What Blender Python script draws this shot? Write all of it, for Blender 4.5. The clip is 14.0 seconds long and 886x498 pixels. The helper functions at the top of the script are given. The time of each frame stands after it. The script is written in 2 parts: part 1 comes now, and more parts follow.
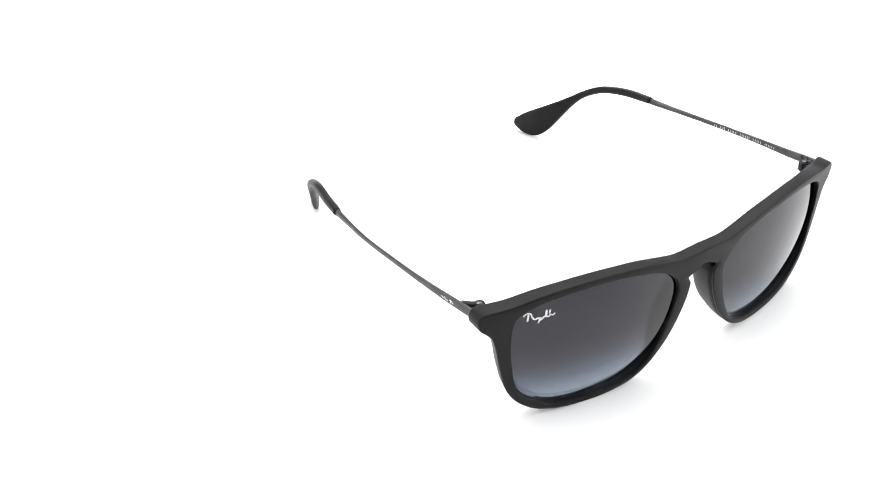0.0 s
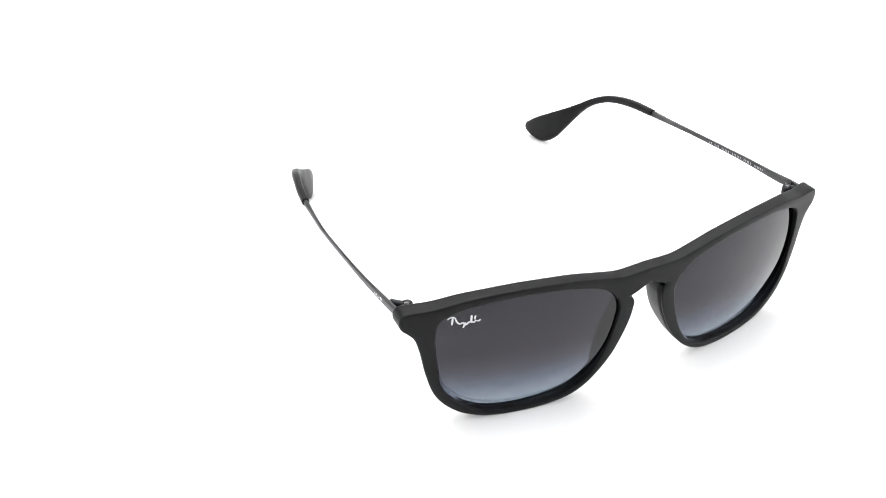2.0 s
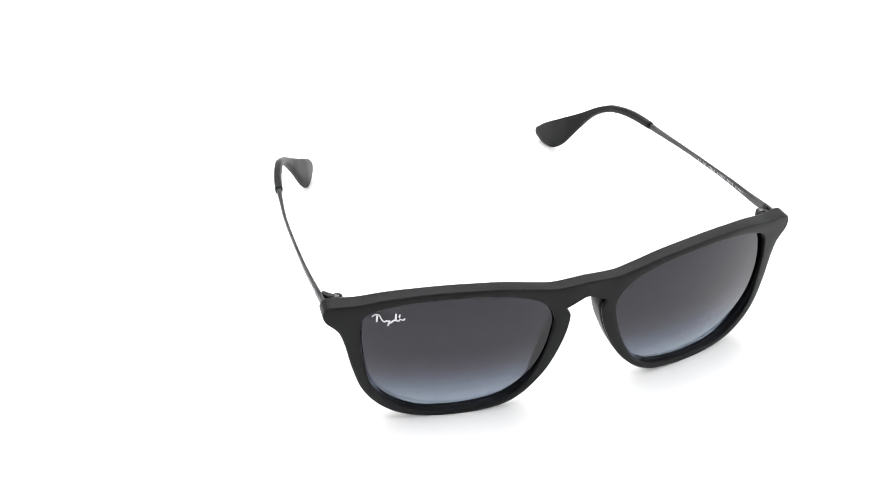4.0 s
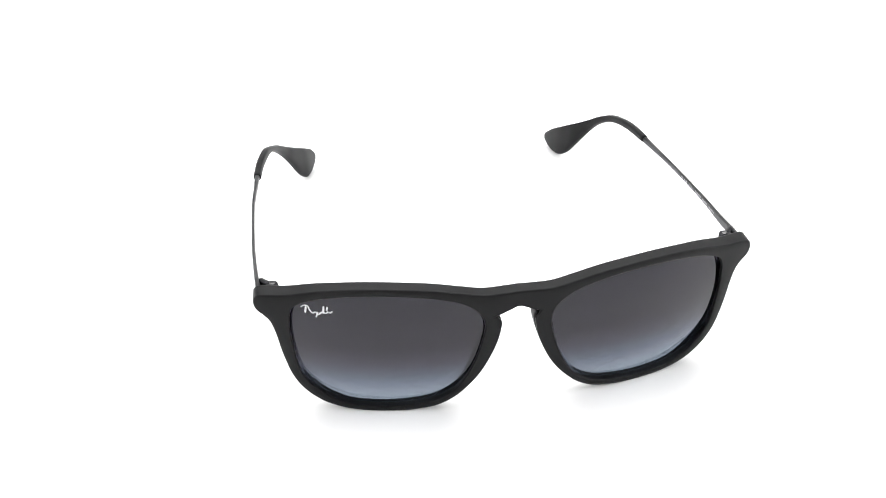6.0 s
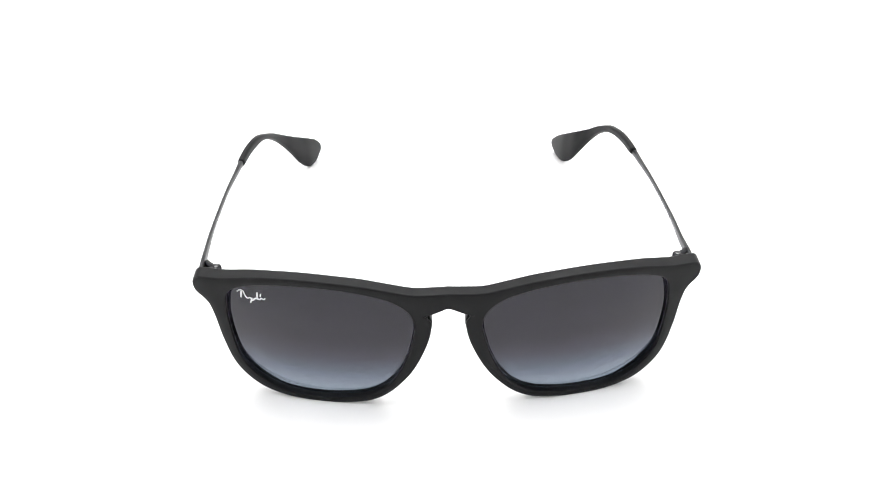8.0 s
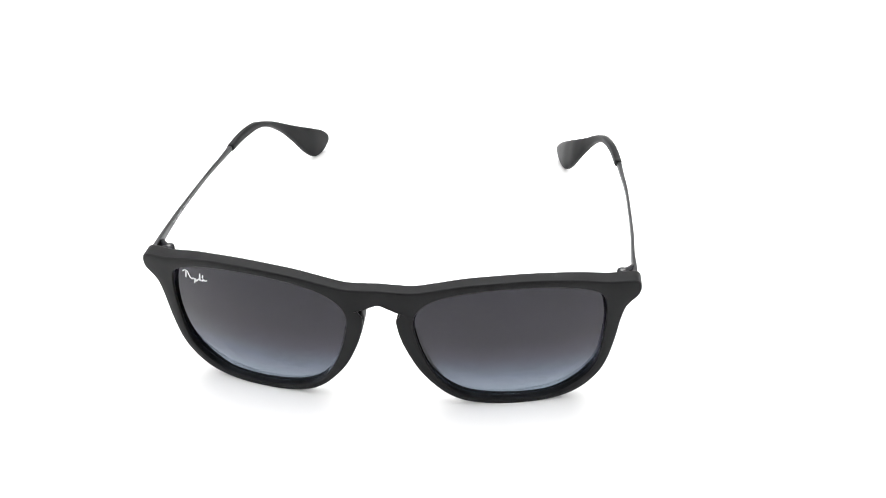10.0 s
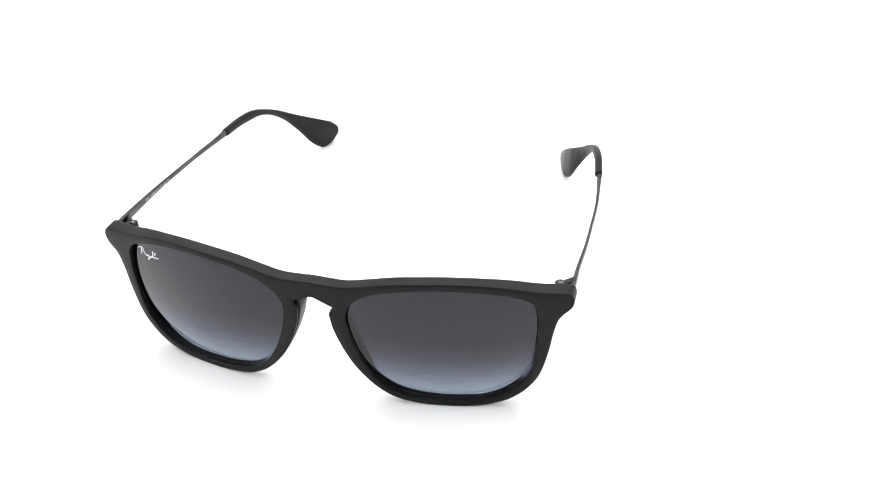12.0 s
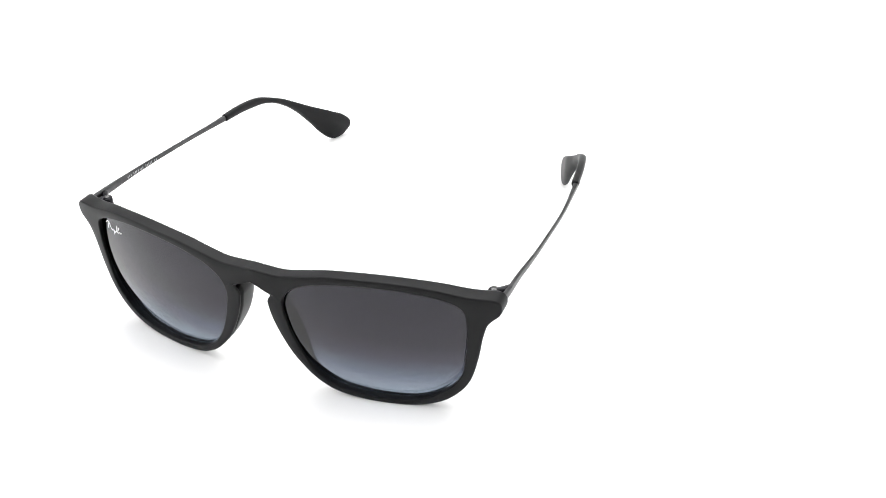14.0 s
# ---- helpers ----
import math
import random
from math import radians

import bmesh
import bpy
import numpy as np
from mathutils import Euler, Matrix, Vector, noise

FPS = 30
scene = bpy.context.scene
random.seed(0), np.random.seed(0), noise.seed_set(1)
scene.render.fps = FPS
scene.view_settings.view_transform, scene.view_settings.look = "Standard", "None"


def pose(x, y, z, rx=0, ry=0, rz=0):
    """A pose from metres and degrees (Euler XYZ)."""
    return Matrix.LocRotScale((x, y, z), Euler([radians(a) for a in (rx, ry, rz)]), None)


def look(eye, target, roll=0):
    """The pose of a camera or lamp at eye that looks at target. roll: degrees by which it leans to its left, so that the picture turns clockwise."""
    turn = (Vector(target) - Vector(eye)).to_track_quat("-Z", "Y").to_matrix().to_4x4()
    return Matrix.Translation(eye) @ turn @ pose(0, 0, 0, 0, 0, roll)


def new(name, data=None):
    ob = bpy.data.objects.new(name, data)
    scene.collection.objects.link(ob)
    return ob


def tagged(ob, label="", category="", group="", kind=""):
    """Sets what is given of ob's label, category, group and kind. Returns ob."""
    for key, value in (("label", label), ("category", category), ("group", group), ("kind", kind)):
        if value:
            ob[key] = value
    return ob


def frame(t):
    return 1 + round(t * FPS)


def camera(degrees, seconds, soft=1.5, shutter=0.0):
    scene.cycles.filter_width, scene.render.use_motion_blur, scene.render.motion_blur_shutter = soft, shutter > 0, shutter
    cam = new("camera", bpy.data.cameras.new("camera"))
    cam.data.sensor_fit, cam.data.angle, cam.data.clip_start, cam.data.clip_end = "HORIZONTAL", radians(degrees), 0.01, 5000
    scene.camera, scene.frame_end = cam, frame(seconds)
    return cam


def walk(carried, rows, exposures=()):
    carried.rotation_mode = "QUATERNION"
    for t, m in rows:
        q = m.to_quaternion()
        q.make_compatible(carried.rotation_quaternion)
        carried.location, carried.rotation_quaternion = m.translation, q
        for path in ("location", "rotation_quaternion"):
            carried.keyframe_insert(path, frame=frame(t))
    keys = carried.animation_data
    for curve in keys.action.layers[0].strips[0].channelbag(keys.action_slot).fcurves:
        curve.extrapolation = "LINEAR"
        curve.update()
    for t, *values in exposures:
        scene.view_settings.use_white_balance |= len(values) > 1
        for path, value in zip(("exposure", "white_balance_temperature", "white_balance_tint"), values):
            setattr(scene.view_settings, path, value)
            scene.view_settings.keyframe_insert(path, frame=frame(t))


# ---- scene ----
# ---- camera ----
EYE = Vector((0.0, -0.33505, 0.19333))
YAW, PITCH, ROLL = radians(-1.0436), radians(34.898), -1.342
AHEAD = Vector((math.sin(YAW) * math.cos(PITCH), math.cos(YAW) * math.cos(PITCH), -math.sin(PITCH)))
cam = camera(51.76, 14.0, soft=0.65)
walk(cam, [(0.0, look(EYE, EYE + AHEAD, ROLL)), (14.0, look(EYE, EYE + AHEAD, ROLL))])

# ---- light: a white product studio, soft box above, side boxes added as unseen fill ----
world = bpy.data.worlds.new("studio")
world.use_nodes = True
world.node_tree.nodes["Background"].inputs[0].default_value = (0.9, 0.95, 1.0, 1)
world.node_tree.nodes["Background"].inputs[1].default_value = 0.2
scene.world = world


def softbox(name, watts, width, height, eye, target, colour=(1, 1, 1)):
    data = bpy.data.lights.new(name, "AREA")
    data.shape, data.size, data.size_y, data.energy, data.color = "RECTANGLE", width, height, watts, colour
    ob = new(name, data)
    ob.matrix_world = look(eye, target)
    return ob


softbox("softbox_top", 37, 1.9, 1.7, (0, 0.5, 1.35), (0, 0.25, 0))
# the two side boxes are unseen, added to fill in shade
softbox("added_side_fill", 10, 1.2, 1.2, (-1.3, -0.2, 0.75), (0, 0, 0.05))
softbox("added_side_fill", 10, 1.2, 1.2, (1.3, -0.2, 0.75), (0, 0, 0.05))
scene.view_settings.exposure = 0.0


# ---- materials ----
def material(name):
    m = bpy.data.materials.new(name)
    m.use_nodes = True
    nt = m.node_tree
    return m, nt, nt.nodes["Principled BSDF"]


def noise_node(nt, scale, detail=3.0):
    tc = nt.nodes.new("ShaderNodeTexCoord")
    n = nt.nodes.new("ShaderNodeTexNoise")
    n.inputs["Scale"].default_value, n.inputs["Detail"].default_value = scale, detail
    nt.links.new(tc.outputs["Object"], n.inputs["Vector"])
    return n


def remap(nt, socket, low, high):
    r = nt.nodes.new("ShaderNodeMapRange")
    r.inputs["From Min"].default_value, r.inputs["From Max"].default_value = 0.3, 0.7
    r.inputs["To Min"].default_value, r.inputs["To Max"].default_value = low, high
    nt.links.new(socket, r.inputs["Value"])
    return r.outputs["Result"]


def mottled(name, dark, light, rough, metal=0.0, fine=4000, coarse=90, bump=0.00002, strength=0.25, gloss=0.5):
    """A surface whose colour and gloss vary at two scales, with a fine grain."""
    m, nt, b = material(name)
    big, small = noise_node(nt, coarse), noise_node(nt, fine, 2.0)
    mix = nt.nodes.new("ShaderNodeMix")
    mix.data_type = "RGBA"
    mix.inputs[6].default_value, mix.inputs[7].default_value = (*dark, 1), (*light, 1)
    nt.links.new(remap(nt, big.outputs["Fac"], 0, 1), mix.inputs[0])
    nt.links.new(mix.outputs[2], b.inputs["Base Color"])
    nt.links.new(remap(nt, big.outputs["Fac"], rough[0], rough[1]), b.inputs["Roughness"])
    b.inputs["Metallic"].default_value, b.inputs["Specular IOR Level"].default_value = metal, gloss
    bp = nt.nodes.new("ShaderNodeBump")
    bp.inputs["Strength"].default_value, bp.inputs["Distance"].default_value = strength, bump
    nt.links.new(small.outputs["Fac"], bp.inputs["Height"])
    nt.links.new(bp.outputs["Normal"], b.inputs["Normal"])
    return m


RUBBER = mottled("black_rubber", (0.0022, 0.0023, 0.0028), (0.0034, 0.0035, 0.0041), (0.38, 0.48), gloss=0.18)
_soft = RUBBER.node_tree.nodes["Principled BSDF"].inputs
_soft["Sheen Weight"].default_value, _soft["Sheen Roughness"].default_value = 0.03, 0.4
METAL = mottled("gunmetal", (0.055, 0.055, 0.057), (0.085, 0.085, 0.087), (0.30, 0.42), metal=1.0, coarse=200)
DARK_METAL = mottled("dark_hinge_metal", (0.02, 0.02, 0.022), (0.035, 0.035, 0.038), (0.28, 0.40), metal=1.0, coarse=300)
STEEL = mottled("worn_steel", (0.10, 0.10, 0.10), (0.16, 0.16, 0.16), (0.18, 0.28), metal=1.0, coarse=300)
PRINT = mottled("pale_print", (0.72, 0.72, 0.74), (0.80, 0.80, 0.82), (0.45, 0.55), coarse=900)
FINE_PRINT = mottled("grey_fine_print", (0.38, 0.38, 0.40), (0.50, 0.50, 0.52), (0.45, 0.55), coarse=900)
SHEET = mottled("white_studio_sheet", (0.84, 0.84, 0.84), (0.86, 0.86, 0.86), (0.55, 0.65), coarse=6, fine=900, strength=0.05)
PAINT = mottled("white_wall_paint", (0.78, 0.78, 0.78), (0.82, 0.82, 0.82), (0.7, 0.8), coarse=4, fine=400, bump=0.0005)


def tinted_glass():
    """Smoke-grey sunglass tint that fades to a pale blue grey at the bottom."""
    m, nt, b = material("gradient_lens_glass")
    tc, sep = nt.nodes.new("ShaderNodeTexCoord"), nt.nodes.new("ShaderNodeSeparateXYZ")
    nt.links.new(tc.outputs["Object"], sep.inputs[0])
    fade = nt.nodes.new("ShaderNodeMapRange")
    fade.inputs["From Min"].default_value, fade.inputs["From Max"].default_value = 0.002, 0.044
    nt.links.new(sep.outputs["Z"], fade.inputs["Value"])
    ramp = nt.nodes.new("ShaderNodeValToRGB")
    stops = [(0.03, (0.22, 0.258, 0.315)), (0.14, (0.160, 0.186, 0.232)), (0.26, (0.084, 0.095, 0.126)), (0.39, (0.040, 0.040, 0.053)),
             (0.54, (0.0160, 0.0146, 0.0205)), (1.0, (0.0100, 0.0093, 0.0148))]
    while len(ramp.color_ramp.elements) < len(stops):
        ramp.color_ramp.elements.new(0.5)
    for el, (at, c) in zip(ramp.color_ramp.elements, stops):
        el.position, el.color = at, (*c, 1)
    nt.links.new(fade.outputs["Result"], ramp.inputs["Fac"])
    # the tint lies on the front face: squared, since each face lets through the root of its colour
    square = nt.nodes.new("ShaderNodeMix")
    square.data_type, square.blend_type = "RGBA", "MULTIPLY"
    square.inputs[0].default_value = 1.0
    nt.links.new(ramp.outputs["Color"], square.inputs[6])
    nt.links.new(ramp.outputs["Color"], square.inputs[7])
    nt.links.new(square.outputs[2], b.inputs["Base Color"])
    b.inputs["Transmission Weight"].default_value = 1.0
    b.inputs["IOR"].default_value = 1.43
    b.inputs["Roughness"].default_value = 0.0
    return m


GLASS = tinted_glass()
CLEAR, _, _clear = material("clear_lens_glass")
_clear.inputs["Base Color"].default_value = (1, 1, 1, 1)
_clear.inputs["Transmission Weight"].default_value, _clear.inputs["IOR"].default_value, _clear.inputs["Roughness"].default_value = 1.0, 1.43, 0.0


# ---- mesh helpers; lengths of the glasses below are in millimetres ----
def mesh_object(name, verts, faces, mat, parent=None, label="", unit=0.001, weld=True, smooth=True):
    bm = bmesh.new()
    vs = [bm.verts.new(Vector(v) * unit) for v in verts]
    for f in faces:
        if len(set(f)) > 2:
            bm.faces.new([vs[i] for i in f])
    if weld:
        bmesh.ops.remove_doubles(bm, verts=bm.verts, dist=0.000004)
    bmesh.ops.recalc_face_normals(bm, faces=bm.faces)
    for f in bm.faces:
        f.smooth = smooth
    me = bpy.data.meshes.new(name)
    bm.to_mesh(me)
    bm.free()
    me.materials.append(mat)
    ob = new(name, me)
    if parent:
        ob.parent = parent
    if label:
        tagged(ob, label)
    return ob


def weighted(ob):
    ob.modifiers.new("normals", "WEIGHTED_NORMAL").keep_sharp = False
    return ob


def spline(points, n, closed=False):
    """n places at even steps along a smooth curve through the points."""
    p = np.array(points, float)
    k = len(p)
    ext = np.vstack([p[-1], p, p[:2]]) if closed else np.vstack([2 * p[0] - p[1], p, 2 * p[-1] - p[-2]])
    fine = []
    for i in range(k if closed else k - 1):
        a, b, c, d = ext[i:i + 4]
        ta = 0.0
        tb = ta + np.linalg.norm(b - a) ** 0.5 + 1e-9
        tc = tb + np.linalg.norm(c - b) ** 0.5 + 1e-9
        td = tc + np.linalg.norm(d - c) ** 0.5 + 1e-9
        for t in np.linspace(tb, tc, 24, endpoint=False):
            a1, a2, a3 = a + (b - a) * (t - ta) / (tb - ta), b + (c - b) * (t - tb) / (tc - tb), c + (d - c) * (t - tc) / (td - tc)
            b1, b2 = a1 + (a2 - a1) * (t - ta) / (tc - ta), a2 + (a3 - a2) * (t - tb) / (td - tb)
            fine.append(b1 + (b2 - b1) * (t - tb) / (tc - tb))
    fine.append(p[0] if closed else p[-1])
    fine = np.array(fine)
    run = np.concatenate([[0], np.cumsum(np.linalg.norm(np.diff(fine, axis=0), axis=1))])
    at = np.linspace(0, run[-1], n, endpoint=not closed)
    return np.array([np.interp(at, run, fine[:, j]) for j in range(p.shape[1])]).T


def tube(sections, closed_ends=True):
    """Verts and faces of a skin over rings of equal length."""
    verts, faces, k = [], [], len(sections[0])
    for ring in sections:
        verts += [tuple(v) for v in ring]
    for i in range(len(sections) - 1):
        for j in range(k):
            faces.append((i * k + j, i * k + (j + 1) % k, (i + 1) * k + (j + 1) % k, (i + 1) * k + j))
    if closed_ends:
        faces += [tuple(range(k)), tuple(range(len(verts) - k, len(verts)))]
    return verts, faces


def merged(*pieces):
    verts, faces = [], []
    for v, f in pieces:
        faces += [tuple(i + len(verts) for i in g) for g in f]
        verts += list(v)
    return verts, faces


def barrel(cx, cy, z0, z1, r, n=20, chamfer=0.2):
    rings = []
    for z, q in ((z0, r - chamfer), (z0 + chamfer, r), (z1 - chamfer, r), (z1, r - chamfer)):
        rings.append([(cx + q * math.cos(a), cy + q * math.sin(a), z) for a in np.linspace(0, 2 * math.pi, n, endpoint=False)])
    return tube(rings)


def block(x0, x1, y0, y1, z0, z1, c=0.2):
    """A box with chamfered edges along z."""
    rings = []
    for z, q in ((z0, c), (z0 + c, 0), (z1 - c, 0), (z1, c)):
        a, b, d, e = x0 + q, x1 - q, y0 + q, y1 - q
        rings.append([(a + c, d, z), (b - c, d, z), (b, d + c, z), (b, e - c, z), (b - c, e, z), (a + c, e, z), (a, e - c, z), (a, d + c, z)])
    return tube(rings)


# ---- the studio: white sheet, with unseen walls and ceiling added to bounce light ----
def plane(name, corners, mat, label):
    # slab 2 cm thick behind the corners
    c = [Vector(v) for v in corners]
    n = (c[1] - c[0]).cross(c[3] - c[0]).normalized() * 0.02
    v = c + [q - n for q in c]
    f = [(0, 1, 2, 3), (7, 6, 5, 4), (0, 4, 5, 1), (1, 5, 6, 2), (2, 6, 7, 3), (3, 7, 4, 0)]
    return tagged(mesh_object(name, v, f, mat, unit=1, smooth=False), label, name.split("_")[0], kind="structure")


S, TOP = 1.9, 2.2
plane("floor", [(-S, -S, 0), (S, -S, 0), (S, S, 0), (-S, S, 0)], SHEET, "seamless matt white studio sheet under the glasses")
plane("wall_north", [(-S, S, 0), (S, S, 0), (S, S, TOP), (-S, S, TOP)], PAINT, "plain white wall added out of view to bounce light")
plane("wall_south", [(S, -S, 0), (-S, -S, 0), (-S, -S, TOP), (S, -S, TOP)], PAINT, "plain white wall added out of view to bounce light")
plane("wall_east", [(S, S, 0), (S, -S, 0), (S, -S, TOP), (S, S, TOP)], PAINT, "plain white wall added out of view to bounce light")
plane("wall_west", [(-S, -S, 0), (-S, S, 0), (-S, S, TOP), (-S, -S, TOP)], PAINT, "plain white wall added out of view to bounce light")
plane("ceiling", [(-S, S, TOP), (S, S, TOP), (S, -S, TOP), (-S, -S, TOP)], PAINT, "plain white ceiling added out of view to bounce light")

# ---- the sunglasses: x across, y to the back, z up, about the middle of their base ----
MID_Y = 62.0


def face_y(u, z):
    """Front face of the frame: wrapped round the brow and leaning a little."""
    return -139.3 + 0.002433 * u * u - 1.5e-8 * u ** 4 - 0.003 * (z - 20) + MID_Y


def depth(u):
    return 4.4 + 1.1 * min(1, max(0, (abs(u) - 48) / 22))


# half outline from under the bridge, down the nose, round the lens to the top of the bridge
# OUTLINE and OPENING points are fitted to contours in the camera's view
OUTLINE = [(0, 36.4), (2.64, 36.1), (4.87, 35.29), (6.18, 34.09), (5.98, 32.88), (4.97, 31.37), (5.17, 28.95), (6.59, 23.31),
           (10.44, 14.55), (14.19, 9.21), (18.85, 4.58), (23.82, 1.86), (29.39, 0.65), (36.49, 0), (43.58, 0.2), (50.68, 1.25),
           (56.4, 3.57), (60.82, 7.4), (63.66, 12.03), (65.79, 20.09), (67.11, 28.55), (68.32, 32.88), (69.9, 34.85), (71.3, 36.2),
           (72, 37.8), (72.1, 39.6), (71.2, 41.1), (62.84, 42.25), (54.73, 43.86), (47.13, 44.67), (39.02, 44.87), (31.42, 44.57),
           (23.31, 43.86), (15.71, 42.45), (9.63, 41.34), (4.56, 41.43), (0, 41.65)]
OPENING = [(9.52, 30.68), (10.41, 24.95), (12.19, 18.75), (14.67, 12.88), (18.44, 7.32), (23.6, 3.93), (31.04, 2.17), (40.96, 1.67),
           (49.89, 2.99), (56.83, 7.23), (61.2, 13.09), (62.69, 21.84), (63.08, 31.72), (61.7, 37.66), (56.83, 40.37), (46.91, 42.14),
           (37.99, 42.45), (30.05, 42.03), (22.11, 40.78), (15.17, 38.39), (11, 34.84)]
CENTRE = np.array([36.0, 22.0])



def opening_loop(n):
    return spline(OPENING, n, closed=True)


def frame_front(parent):
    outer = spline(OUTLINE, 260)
    seam = [(0, z) for z in np.linspace(40.8, 37.1, 4)]
    n_out = len(outer)
    pts = np.vstack([outer, seam])
    tan = np.gradient(outer, axis=0)
    inward = np.stack([-tan[:, 1], tan[:, 0]], 1)
    inward /= np.linalg.norm(inward, axis=1)[:, None]
    inward[0], inward[-1] = (0, 1), (0, -1)
    inward = np.vstack([inward, np.zeros((4, 2))])
    # matching places on the opening, in step with the angle about the lens centre
    ang = np.unwrap(np.arctan2(pts[:, 1] - CENTRE[1], pts[:, 0] - CENTRE[0]))
    ang = np.maximum.accumulate(ang)
    ang = ang * 0.985 + 0.015 * np.linspace(ang[0], ang[0] + 2 * math.pi, len(ang))
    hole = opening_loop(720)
    ha = np.unwrap(np.arctan2(hole[:, 1] - CENTRE[1], hole[:, 0] - CENTRE[0]))
    order = np.argsort(np.mod(ha, 2 * math.pi))
    ha, hole = np.mod(ha, 2 * math.pi)[order], hole[order]
    inner = np.array([np.interp(np.mod(ang, 2 * math.pi), ha, hole[:, j], period=2 * math.pi) for j in (0, 1)]).T
    it = np.roll(inner, -1, 0) - np.roll(inner, 1, 0)
    out = np.stack([it[:, 1], -it[:, 0]], 1)
    out /= np.linalg.norm(out, axis=1)[:, None] + 1e-9

    sections = []
    for i in range(len(pts)):
        a, b, n, m, seam_pt = inner[i], pts[i], out[i], inward[i], i >= n_out
        b = b - m * 0.3 * max(0, min(1, (40 - b[1]) / 3)) * max(0, min(1, (b[0] - 4) / 1.5))
        d = depth(b[0])
        di = depth(a[0])
        near, far = a + n * 0.45, b + m * 0.55
        draft = 0.0 if seam_pt else 1.5 * max(0, min(1, (37 - b[1]) / 4)) * max(0, min(1, (b[0] - 2) / 4))
        draft = min(draft, 0.45 * np.linalg.norm(b - a))
        ring = [(a, 0.5), (a + n * 0.14, 0.14), (near, 0.0), (near * 0.5 + far * 0.5, -0.12), (far, 0.0)]
        if seam_pt:
            ring += [(b, 0.0)] * 2 + [(b, d)] * 2
        else:
            ring += [(b + m * 0.16, 0.13), (b, 0.5), (b + m * draft * 0.8, d - 0.8), (b + m * (draft + 0.25), d - 0.2)]
        ring += [(far + m * draft, d), (near, di), (a, di - 0.4)]
        sections.append([(q[0], face_y(q[0], q[1]) + y, q[1]) for q, y in ring])
    k, cnt = len(sections[0]), len(sections)
    verts = [v for s in sections for v in s]
    faces = []
    for i in range(cnt):
        i2 = (i + 1) % cnt
        both = (i >= n_out - 1) and (i2 >= n_out or i2 == 0)
        for j in range(k):
            if both and 4 <= j <= 8:
                continue
            j2 = (j + 1) % k
            faces.append((i * k + j, i2 * k + j, i2 * k + j2, i * k + j2))
    size = len(verts)
    verts += [(-x, y, z) for x, y, z in verts]
    faces += [tuple(size + q for q in reversed(f)) for f in faces]
    return weighted(mesh_object("frame_front", verts, faces, RUBBER, parent, "matt black rubberised frame front with keyhole bridge"))


def nose_pad(parent, side):
    """Moulded wing on the nose side of a rim, reaching back from it."""
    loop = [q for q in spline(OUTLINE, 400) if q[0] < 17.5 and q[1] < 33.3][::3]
    loop = np.array([q for q in loop if q[1] > 5.5])
    sections = []
    for i, q in enumerate(loop):
        t = np.gradient(loop, axis=0)[i]
        n = np.array([t[1], -t[0]])
        n /= np.linalg.norm(n)
        if n[0] > 0:
            n = -n
        s = i / (len(loop) - 1)
        reach = 10.0 * (1 - 0.1 * (1 - s)) * (1 - max(0, (s - 0.45) / 0.55) ** 1.8 * 0.75)
        reach *= min(1, 0.82 + s * 3)
        thick = 1.5
        prof = [(0.27, 0.75), (0.34, 2.6), (0.25, 4.2 + (reach - 4.2) * 0.4), (-0.15, reach - 0.7), (-0.5, reach - 0.15), (-1.0, reach),
                (-1.4, reach - 0.2), (-1.7, reach - 0.8), (-thick - 0.1, 3.8), (-thick - 0.3, 1.6)]
        if reach < 5.2:
            prof = [(o, min(y, reach)) for o, y in prof]
        ring = []
        for o, y in prof:
            p = q + n * o
            ring.append((side * p[0], face_y(p[0], p[1]) + y, p[1]))
        sections.append(ring)
    return weighted(mesh_object("nose_pad", *tube(sections), RUBBER, parent, "moulded black nose pad"))


LENS_MID = (36.3, 22.9)


def lens_y(u, z):
    """Front of a lens: a ball of 98 mm radius, set into the rim."""
    du, dz = u - LENS_MID[0], z - LENS_MID[1]
    return face_y(*LENS_MID) - 0.9 + 0.175 * du - 0.03 * dz + (du * du + dz * dz) / 195


def lens(parent, side):
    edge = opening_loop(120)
    mid = np.array(LENS_MID)
    front, back = [], []
    for s in np.linspace(0.0, 1.0, 17)[1:]:
        for rings, deep in ((front, 0.0), (back, 1.1)):
            ring = []
            for q in edge:
                d = q - mid
                p = mid + d * s * (1 + 1.1 / np.linalg.norm(d))
                ring.append((side * p[0], lens_y(p[0], p[1]) + deep, p[1]))
            rings.append(ring)
    ob = mesh_object("lens", *tube(front + back[::-1]), GLASS, parent, "smoke grey lens fading to pale blue at the bottom")
    ob.data.materials.append(CLEAR)
    for f in ob.data.polygons:
        if f.normal.y > -0.2:
            f.material_index = 1
    return ob


def lens_point(u, z, proud=0.06):
    return (u, lens_y(abs(u), z - 0.35) - proud, z - 0.35)


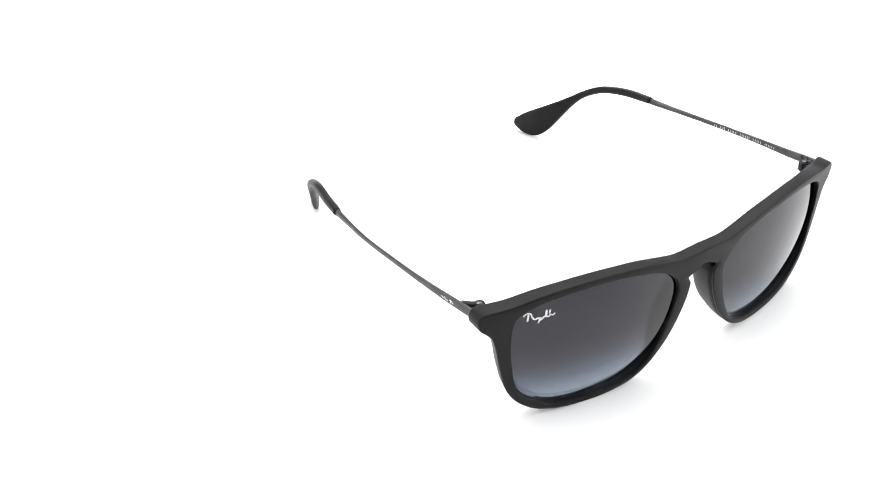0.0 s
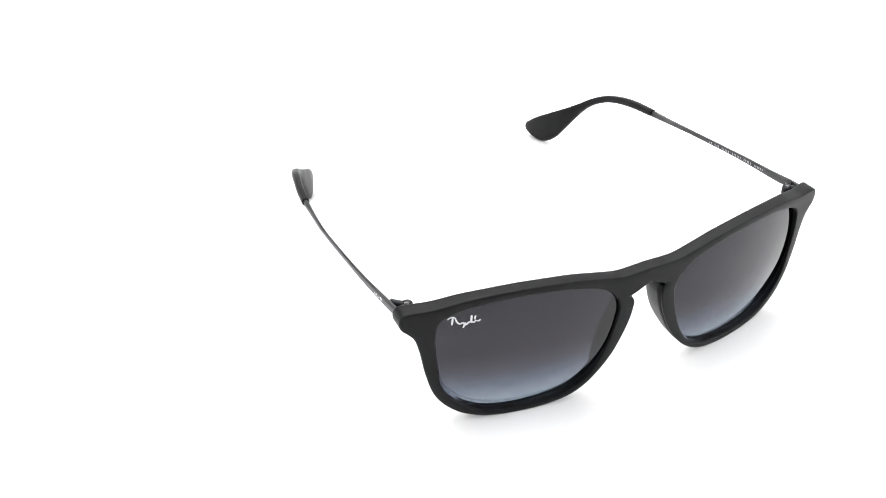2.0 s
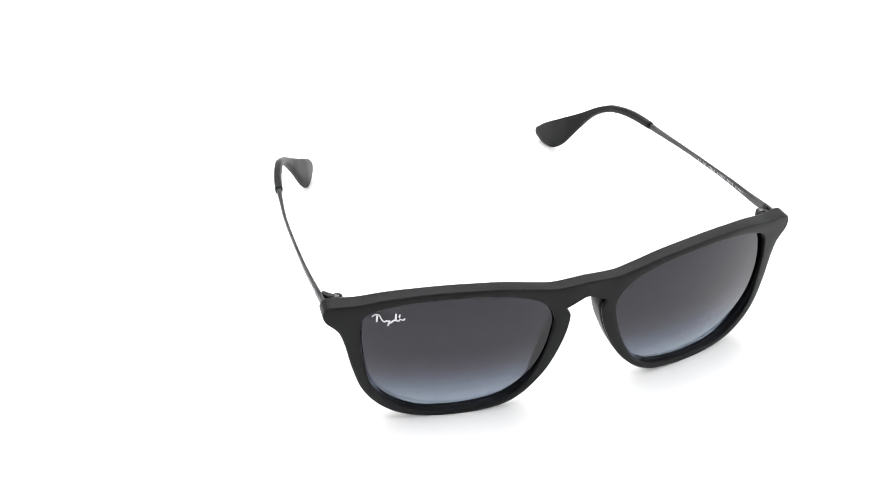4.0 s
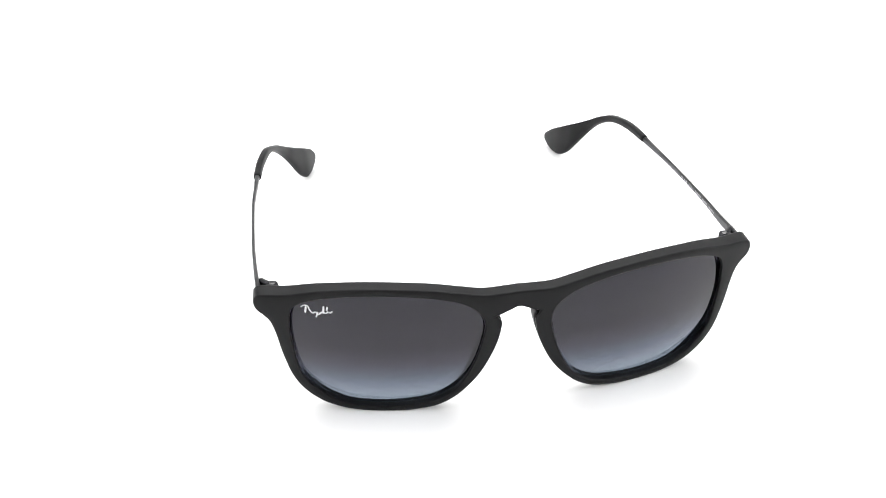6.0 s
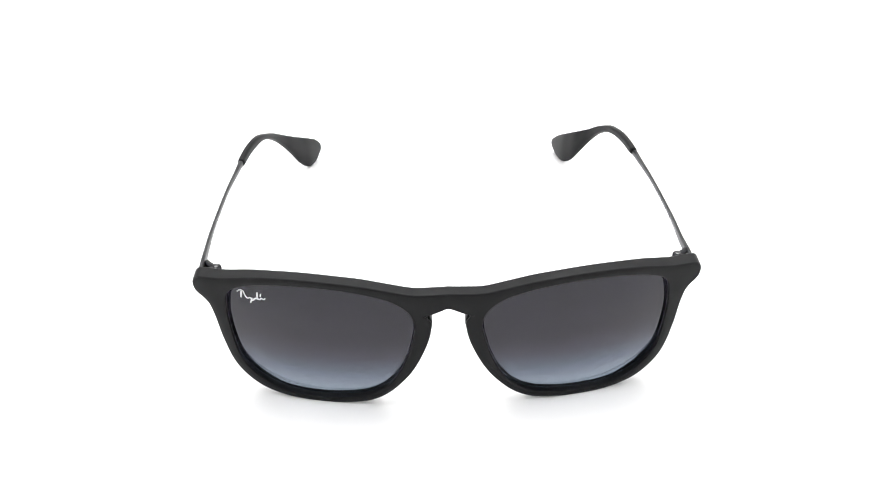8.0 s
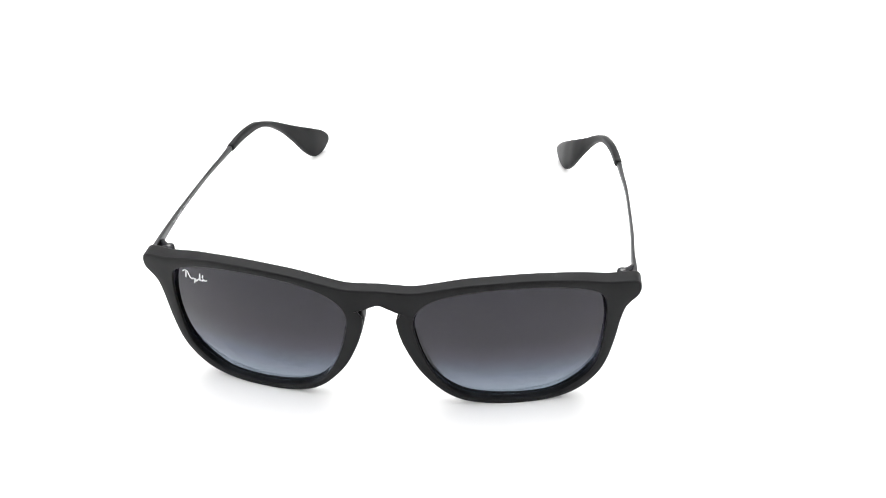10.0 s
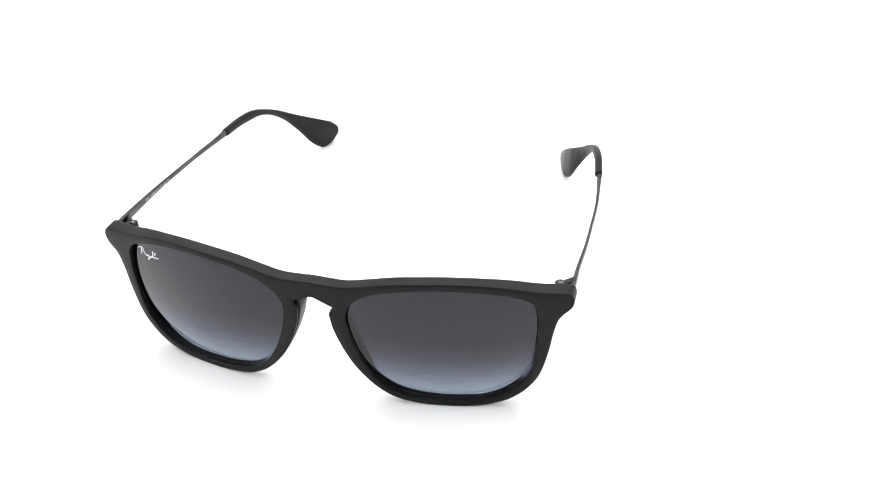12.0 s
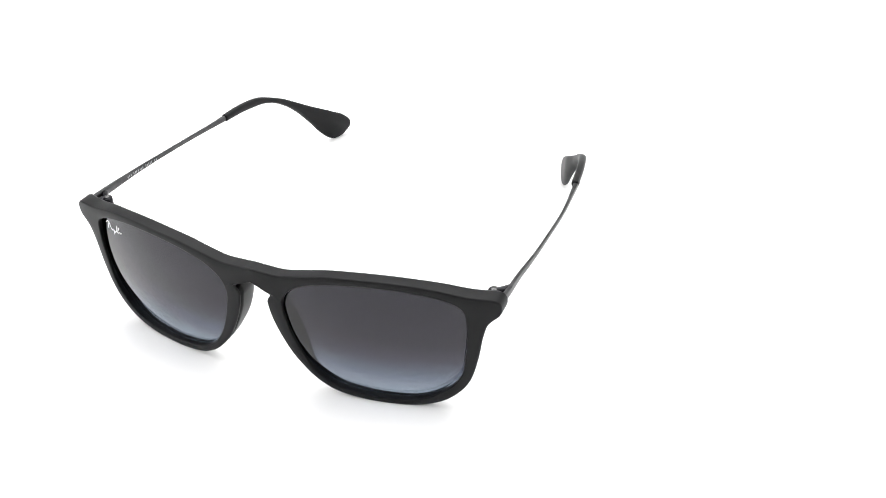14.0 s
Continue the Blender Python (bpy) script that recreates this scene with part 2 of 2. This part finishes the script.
def ribbon(points, width, place):
    """A thin raised stroke along points in a surface's own two directions."""
    p = spline(points, 30)
    t = np.gradient(p, axis=0)
    n = np.stack([-t[:, 1], t[:, 0]], 1)
    n /= np.linalg.norm(n, axis=1)[:, None]
    verts, faces = [], []
    for i, q in enumerate(p):
        w = width * (0.55 + 0.45 * math.sin(math.pi * (0.12 + 0.76 * i / 29)))
        for sgn, proud in ((1, 0.06), (-1, 0.06), (-1, -0.03), (1, -0.03)):
            a = q + n[i] * sgn * w / 2
            verts.append(place(a[0], a[1], proud))
    for i in range(29):
        for j in range(4):
            faces.append((i * 4 + j, i * 4 + (j + 1) % 4, i * 4 + 4 + (j + 1) % 4, i * 4 + 4 + j))
    return verts, faces


def lens_mark(lens_ob):
    # a waving band crossed by four slanted bars
    strokes = [([(-59.4, 37.9), (-58.5, 38.6), (-57.5, 38.5), (-57.2, 37.5), (-56.4, 36.4), (-55.5, 36.8), (-54.9, 36.0), (-54.2, 36.7), (-53.4, 37.1),
                 (-52.8, 36.6), (-52.2, 37.3), (-51.6, 36.9), (-51.0, 37.5)], 0.44),
               ([(-58.4, 36.2), (-58.0, 38.4)], 0.54), ([(-55.6, 35.1), (-54.9, 36.9)], 0.42), ([(-53.5, 36.6), (-53.2, 39.0)], 0.54), ([(-52.5, 37.6), (-52.2, 38.8)], 0.44)]
    pieces = [ribbon(s, w, lens_point) for s, w in strokes]
    return mesh_object("maker_mark", *merged(*pieces), PRINT, lens_ob, "small white printed mark")


# ---- temples ----
# the course of each temple wire, fitted to the camera's view: distance from the middle, back, up
WIRE = {-1: [(70.6, -122.6, 38.75), (70.96, -119.42, 38.52), (71.64, -111.44, 37.75), (72.49, -98.48, 36.59), (72.94, -84.53, 35.29), (73.13, -66.6, 33.6), (72.55, -54.65, 32.79), (71.97, -43.7, 32.23)],
        1: [(70.5, -122.6, 38.4), (70.8, -118.2, 37.95), (70.78, -109.81, 37.17), (71.29, -96.84, 36.01), (71.38, -82.9, 34.71), (71.11, -64.99, 33.02), (70.23, -53.06, 32.21), (69.36, -42.14, 31.65)]}


def wire_at(y, side):
    p = np.array(WIRE[side])
    return np.array([np.interp(y, p[:, 1], p[:, 0]), y, np.interp(y, p[:, 1], p[:, 2])])


def wire_size(y):
    """Half width and half height of the flattened wire."""
    return (np.interp(y, [-119, -108, -92, -70, -56, -43], [0.7, 0.55, 0.45, 0.45, 0.6, 0.9]),
            np.interp(y, [-119, -112, -103, -88, -70, -56, -47, -43], [1.4, 1.35, 1.1, 0.85, 0.8, 0.9, 1.1, 1.15]))


def temple(parent, side):
    sections = []
    for q in spline(WIRE[side], 70):
        w, h = wire_size(q[1])
        ring = []
        for a in np.linspace(0, 2 * math.pi, 20, endpoint=False):
            c, s = math.cos(a), math.sin(a)
            ring.append((side * (q[0] + w * math.copysign(abs(c) ** 0.6, c)), q[1] + MID_Y, q[2] + h * math.copysign(abs(s) ** 0.6, s)))
        sections.append(ring)
    return mesh_object("temple", *tube(sections), METAL, parent, "thin gunmetal wire temple arm")


# sections of each tip along y, fitted to the camera's view: upper edge, lower edge, distance from the middle, half
# thickness
TIP_Y = {-1: [-47.09, -37.73, -30.76, -25.78, -20.8, -14.82, -8.84, -3.84, 1.65, 5.84, 9.13, 11.72, 14.31, 15.19, 15.5, 15.6],
         1: [-45.91, -36.19, -31.23, -26.28, -21.33, -17.37, -13.41, -10.05, -7.0, -3.84, -0.58, 3.37, 7.32, 10.78, 13.25, 14.53, 14.98, 15.13]}
TIP_HIGH = {-1: [33.82, 33.9, 33.52, 32.48, 30.44, 27.5, 23.65, 20.26, 16.76, 14.16, 12.07, 10.47, 7.88, 6.96, 5.95, 5.28],
            1: [33.49, 33.13, 32.55, 31.57, 30.19, 28.3, 25.92, 23.33, 21.05, 18.86, 16.78, 14.2, 11.72, 9.33, 7.24, 6.34, 5.33, 4.55]}
TIP_LOW = {-1: [31.06, 30.69, 30.11, 29.52, 27.93, 24.44, 19.15, 12.55, 4.39, 0.44, 0.0, 0.51, 2.32, 2.9, 3.79, 4.42],
           1: [30.89, 30.22, 29.64, 28.76, 27.18, 25.2, 22.41, 18.62, 13.84, 8.55, 4.06, 0.88, -0.0, 0.42, 1.54, 2.18, 3.1, 3.85]}
TIP_X = {-1: [72.13, 71.13, 69.9, 68.95, 67.71, 66.09, 63.87, 61.34, 58.52, 56.38, 55.02, 54.05, 53.08, 52.82, 52.73, 52.7],
         1: [69.32, 68.18, 67.4, 66.42, 65.34, 64.08, 62.4, 60.54, 58.28, 56.02, 54.35, 52.58, 51.32, 50.37, 49.73, 49.44, 49.33, 49.3]}


def temple_tip(temple_ob, side):
    n = len(TIP_Y[side])
    thick = [1.3 + 0.3 * min(1, i / 9) for i in range(n - 5)] + [1.6, 1.5, 1.3, 0.95, 0.35]
    st = spline(list(zip(TIP_Y[side], TIP_HIGH[side], TIP_LOW[side], TIP_X[side], thick)), 96)
    sections = []
    for i, (y, hi, lo, x, th) in enumerate(st):
        if i == 0:
            th, hi, lo = th * 0.88, hi - 0.12, lo + 0.12
        ring = []
        for a in np.linspace(0, 2 * math.pi, 32, endpoint=False):
            c, s = math.cos(a), math.sin(a)
            ring.append((side * (x + th * math.copysign(abs(c) ** 0.7, c)), y + MID_Y,
                         max(0.0, (hi + lo) / 2 + (hi - lo) / 2 * math.copysign(abs(s) ** 0.85, s))))
        sections.append(ring)
    return mesh_object("temple_tip", *tube(sections), RUBBER, temple_ob, "matt black rubber temple tip")


def print_bars(temple_ob, side, face, words, start, step):
    """Fine printed bars on the inner (-1) or outer (1) face of a temple."""
    rng = random.Random(7)

    def place(y, z, proud):
        q = wire_at(y, side)
        w, h = wire_size(y)
        return (side * (q[0] + face * (w + proud * 0.6)), y + MID_Y, q[2] + z)

    pieces, y = [], start
    for count in words:
        for _ in range(count):
            tall = rng.uniform(0.36, 0.46)
            foot = rng.uniform(-0.05, 0.25)
            pieces.append(ribbon([(y, -tall), (y + foot / 2, 0.0), (y + foot, tall)], 0.34, place))
            y += rng.uniform(0.72, 0.95)
        y += step
    return mesh_object("printed_line", *merged(*pieces), FINE_PRINT, temple_ob, "row of tiny pale printed bars")


def side_mark(temple_ob, side):
    def place(y, z, proud):
        q = wire_at(y, side)
        w, h = wire_size(y)
        return (side * (q[0] + w + proud * 0.6), y + MID_Y, q[2] + z)
    strokes = [([(-114.6, -0.3), (-113.6, 0.5), (-112.9, 0.3)], 0.32), ([(-113.6, 0.3), (-113.2, -0.6)], 0.32), ([(-112.4, -0.3), (-111.6, -0.1)], 0.3),
               ([(-111.2, -0.4), (-110.8, 0.6)], 0.32), ([(-110.6, -0.3), (-109.3, 0.1)], 0.32)]
    return mesh_object("maker_mark", *merged(*[ribbon(s, w, place) for s, w in strokes]), PRINT, temple_ob, "small white printed mark")


def hinge(parent, side):
    def flip(piece):
        v, f = piece
        return [(side * x + (0.9 if side > 0 else -0.5), y + MID_Y, z) for x, y, z in v], f
    ob = mesh_object("hinge", *merged(flip(block(63.6, 69.4, -123.6, -121.9, 35.9, 39.4)), flip(block(66.3, 67.9, -122.4, -120.4, 36.2, 37.4, 0.1)),
                                      flip(block(66.3, 67.9, -122.4, -120.4, 38.6, 39.8, 0.1))), DARK_METAL, parent, "dark metal hinge")
    tab = []
    for s in np.linspace(0, 1, 8):
        x, y = (67.3 if side > 0 else 66.9) + 3.6 * s ** 0.7, -119.7 + 3.4 * s
        z0, z1 = 37.0 - 0.2 * s, 39.4 - 0.3 * s
        tab.append([(side * (x - 0.55), y + MID_Y + 0.45, z0), (side * (x + 0.55), y + MID_Y - 0.45, z0),
                    (side * (x + 0.55), y + MID_Y - 0.45, z1), (side * (x - 0.55), y + MID_Y + 0.45, z1)])
    mesh_object("hinge_leaf", *tube(tab), DARK_METAL, ob, "dark metal leaf")
    mesh_object("knuckle", *flip(barrel(66.4, -119.8, 36.0, 39.3, 1.65)), DARK_METAL, ob)
    mesh_object("screw", *flip(merged(barrel(66.4, -119.8, 39.2, 39.6, 0.9, chamfer=0.15), barrel(66.4, -119.8, 35.3, 36.1, 0.8, chamfer=0.15))), STEEL, ob, "tiny worn steel screw")
    return ob


def sunglasses():
    ob = tagged(new("sunglasses"), "matt black sunglasses with grey gradient lenses, temples open, standing on white", "sunglasses")
    frame_front(ob)
    for side in (-1, 1):
        glass = lens(ob, side)
        if side < 0:
            lens_mark(glass)
        nose_pad(ob, side)
        hinge(ob, side)
        arm = temple(ob, side)
        temple_tip(arm, side)
        if side < 0:
            side_mark(arm, side)
            print_bars(arm, side, -1, [3, 7, 5, 2], -104, 0.9)
        else:
            print_bars(arm, side, -1, [6, 5, 6, 5, 3, 2], -105, 1.1)
    return ob


glasses = sunglasses()

# ---- the turntable carries them round at four degrees a second ----
AXIS_OFF = Vector((-0.00615, (0.09 - MID_Y) / 1000, 0.0))


def motions():
    rows = []
    for i in range(29):
        t = i * 0.5
        turn = Matrix.Rotation(radians(33.837 - 4.0386 * t), 4, "Z")
        rows.append((t, turn @ Matrix.Translation(AXIS_OFF)))
    walk(glasses, rows)


motions()
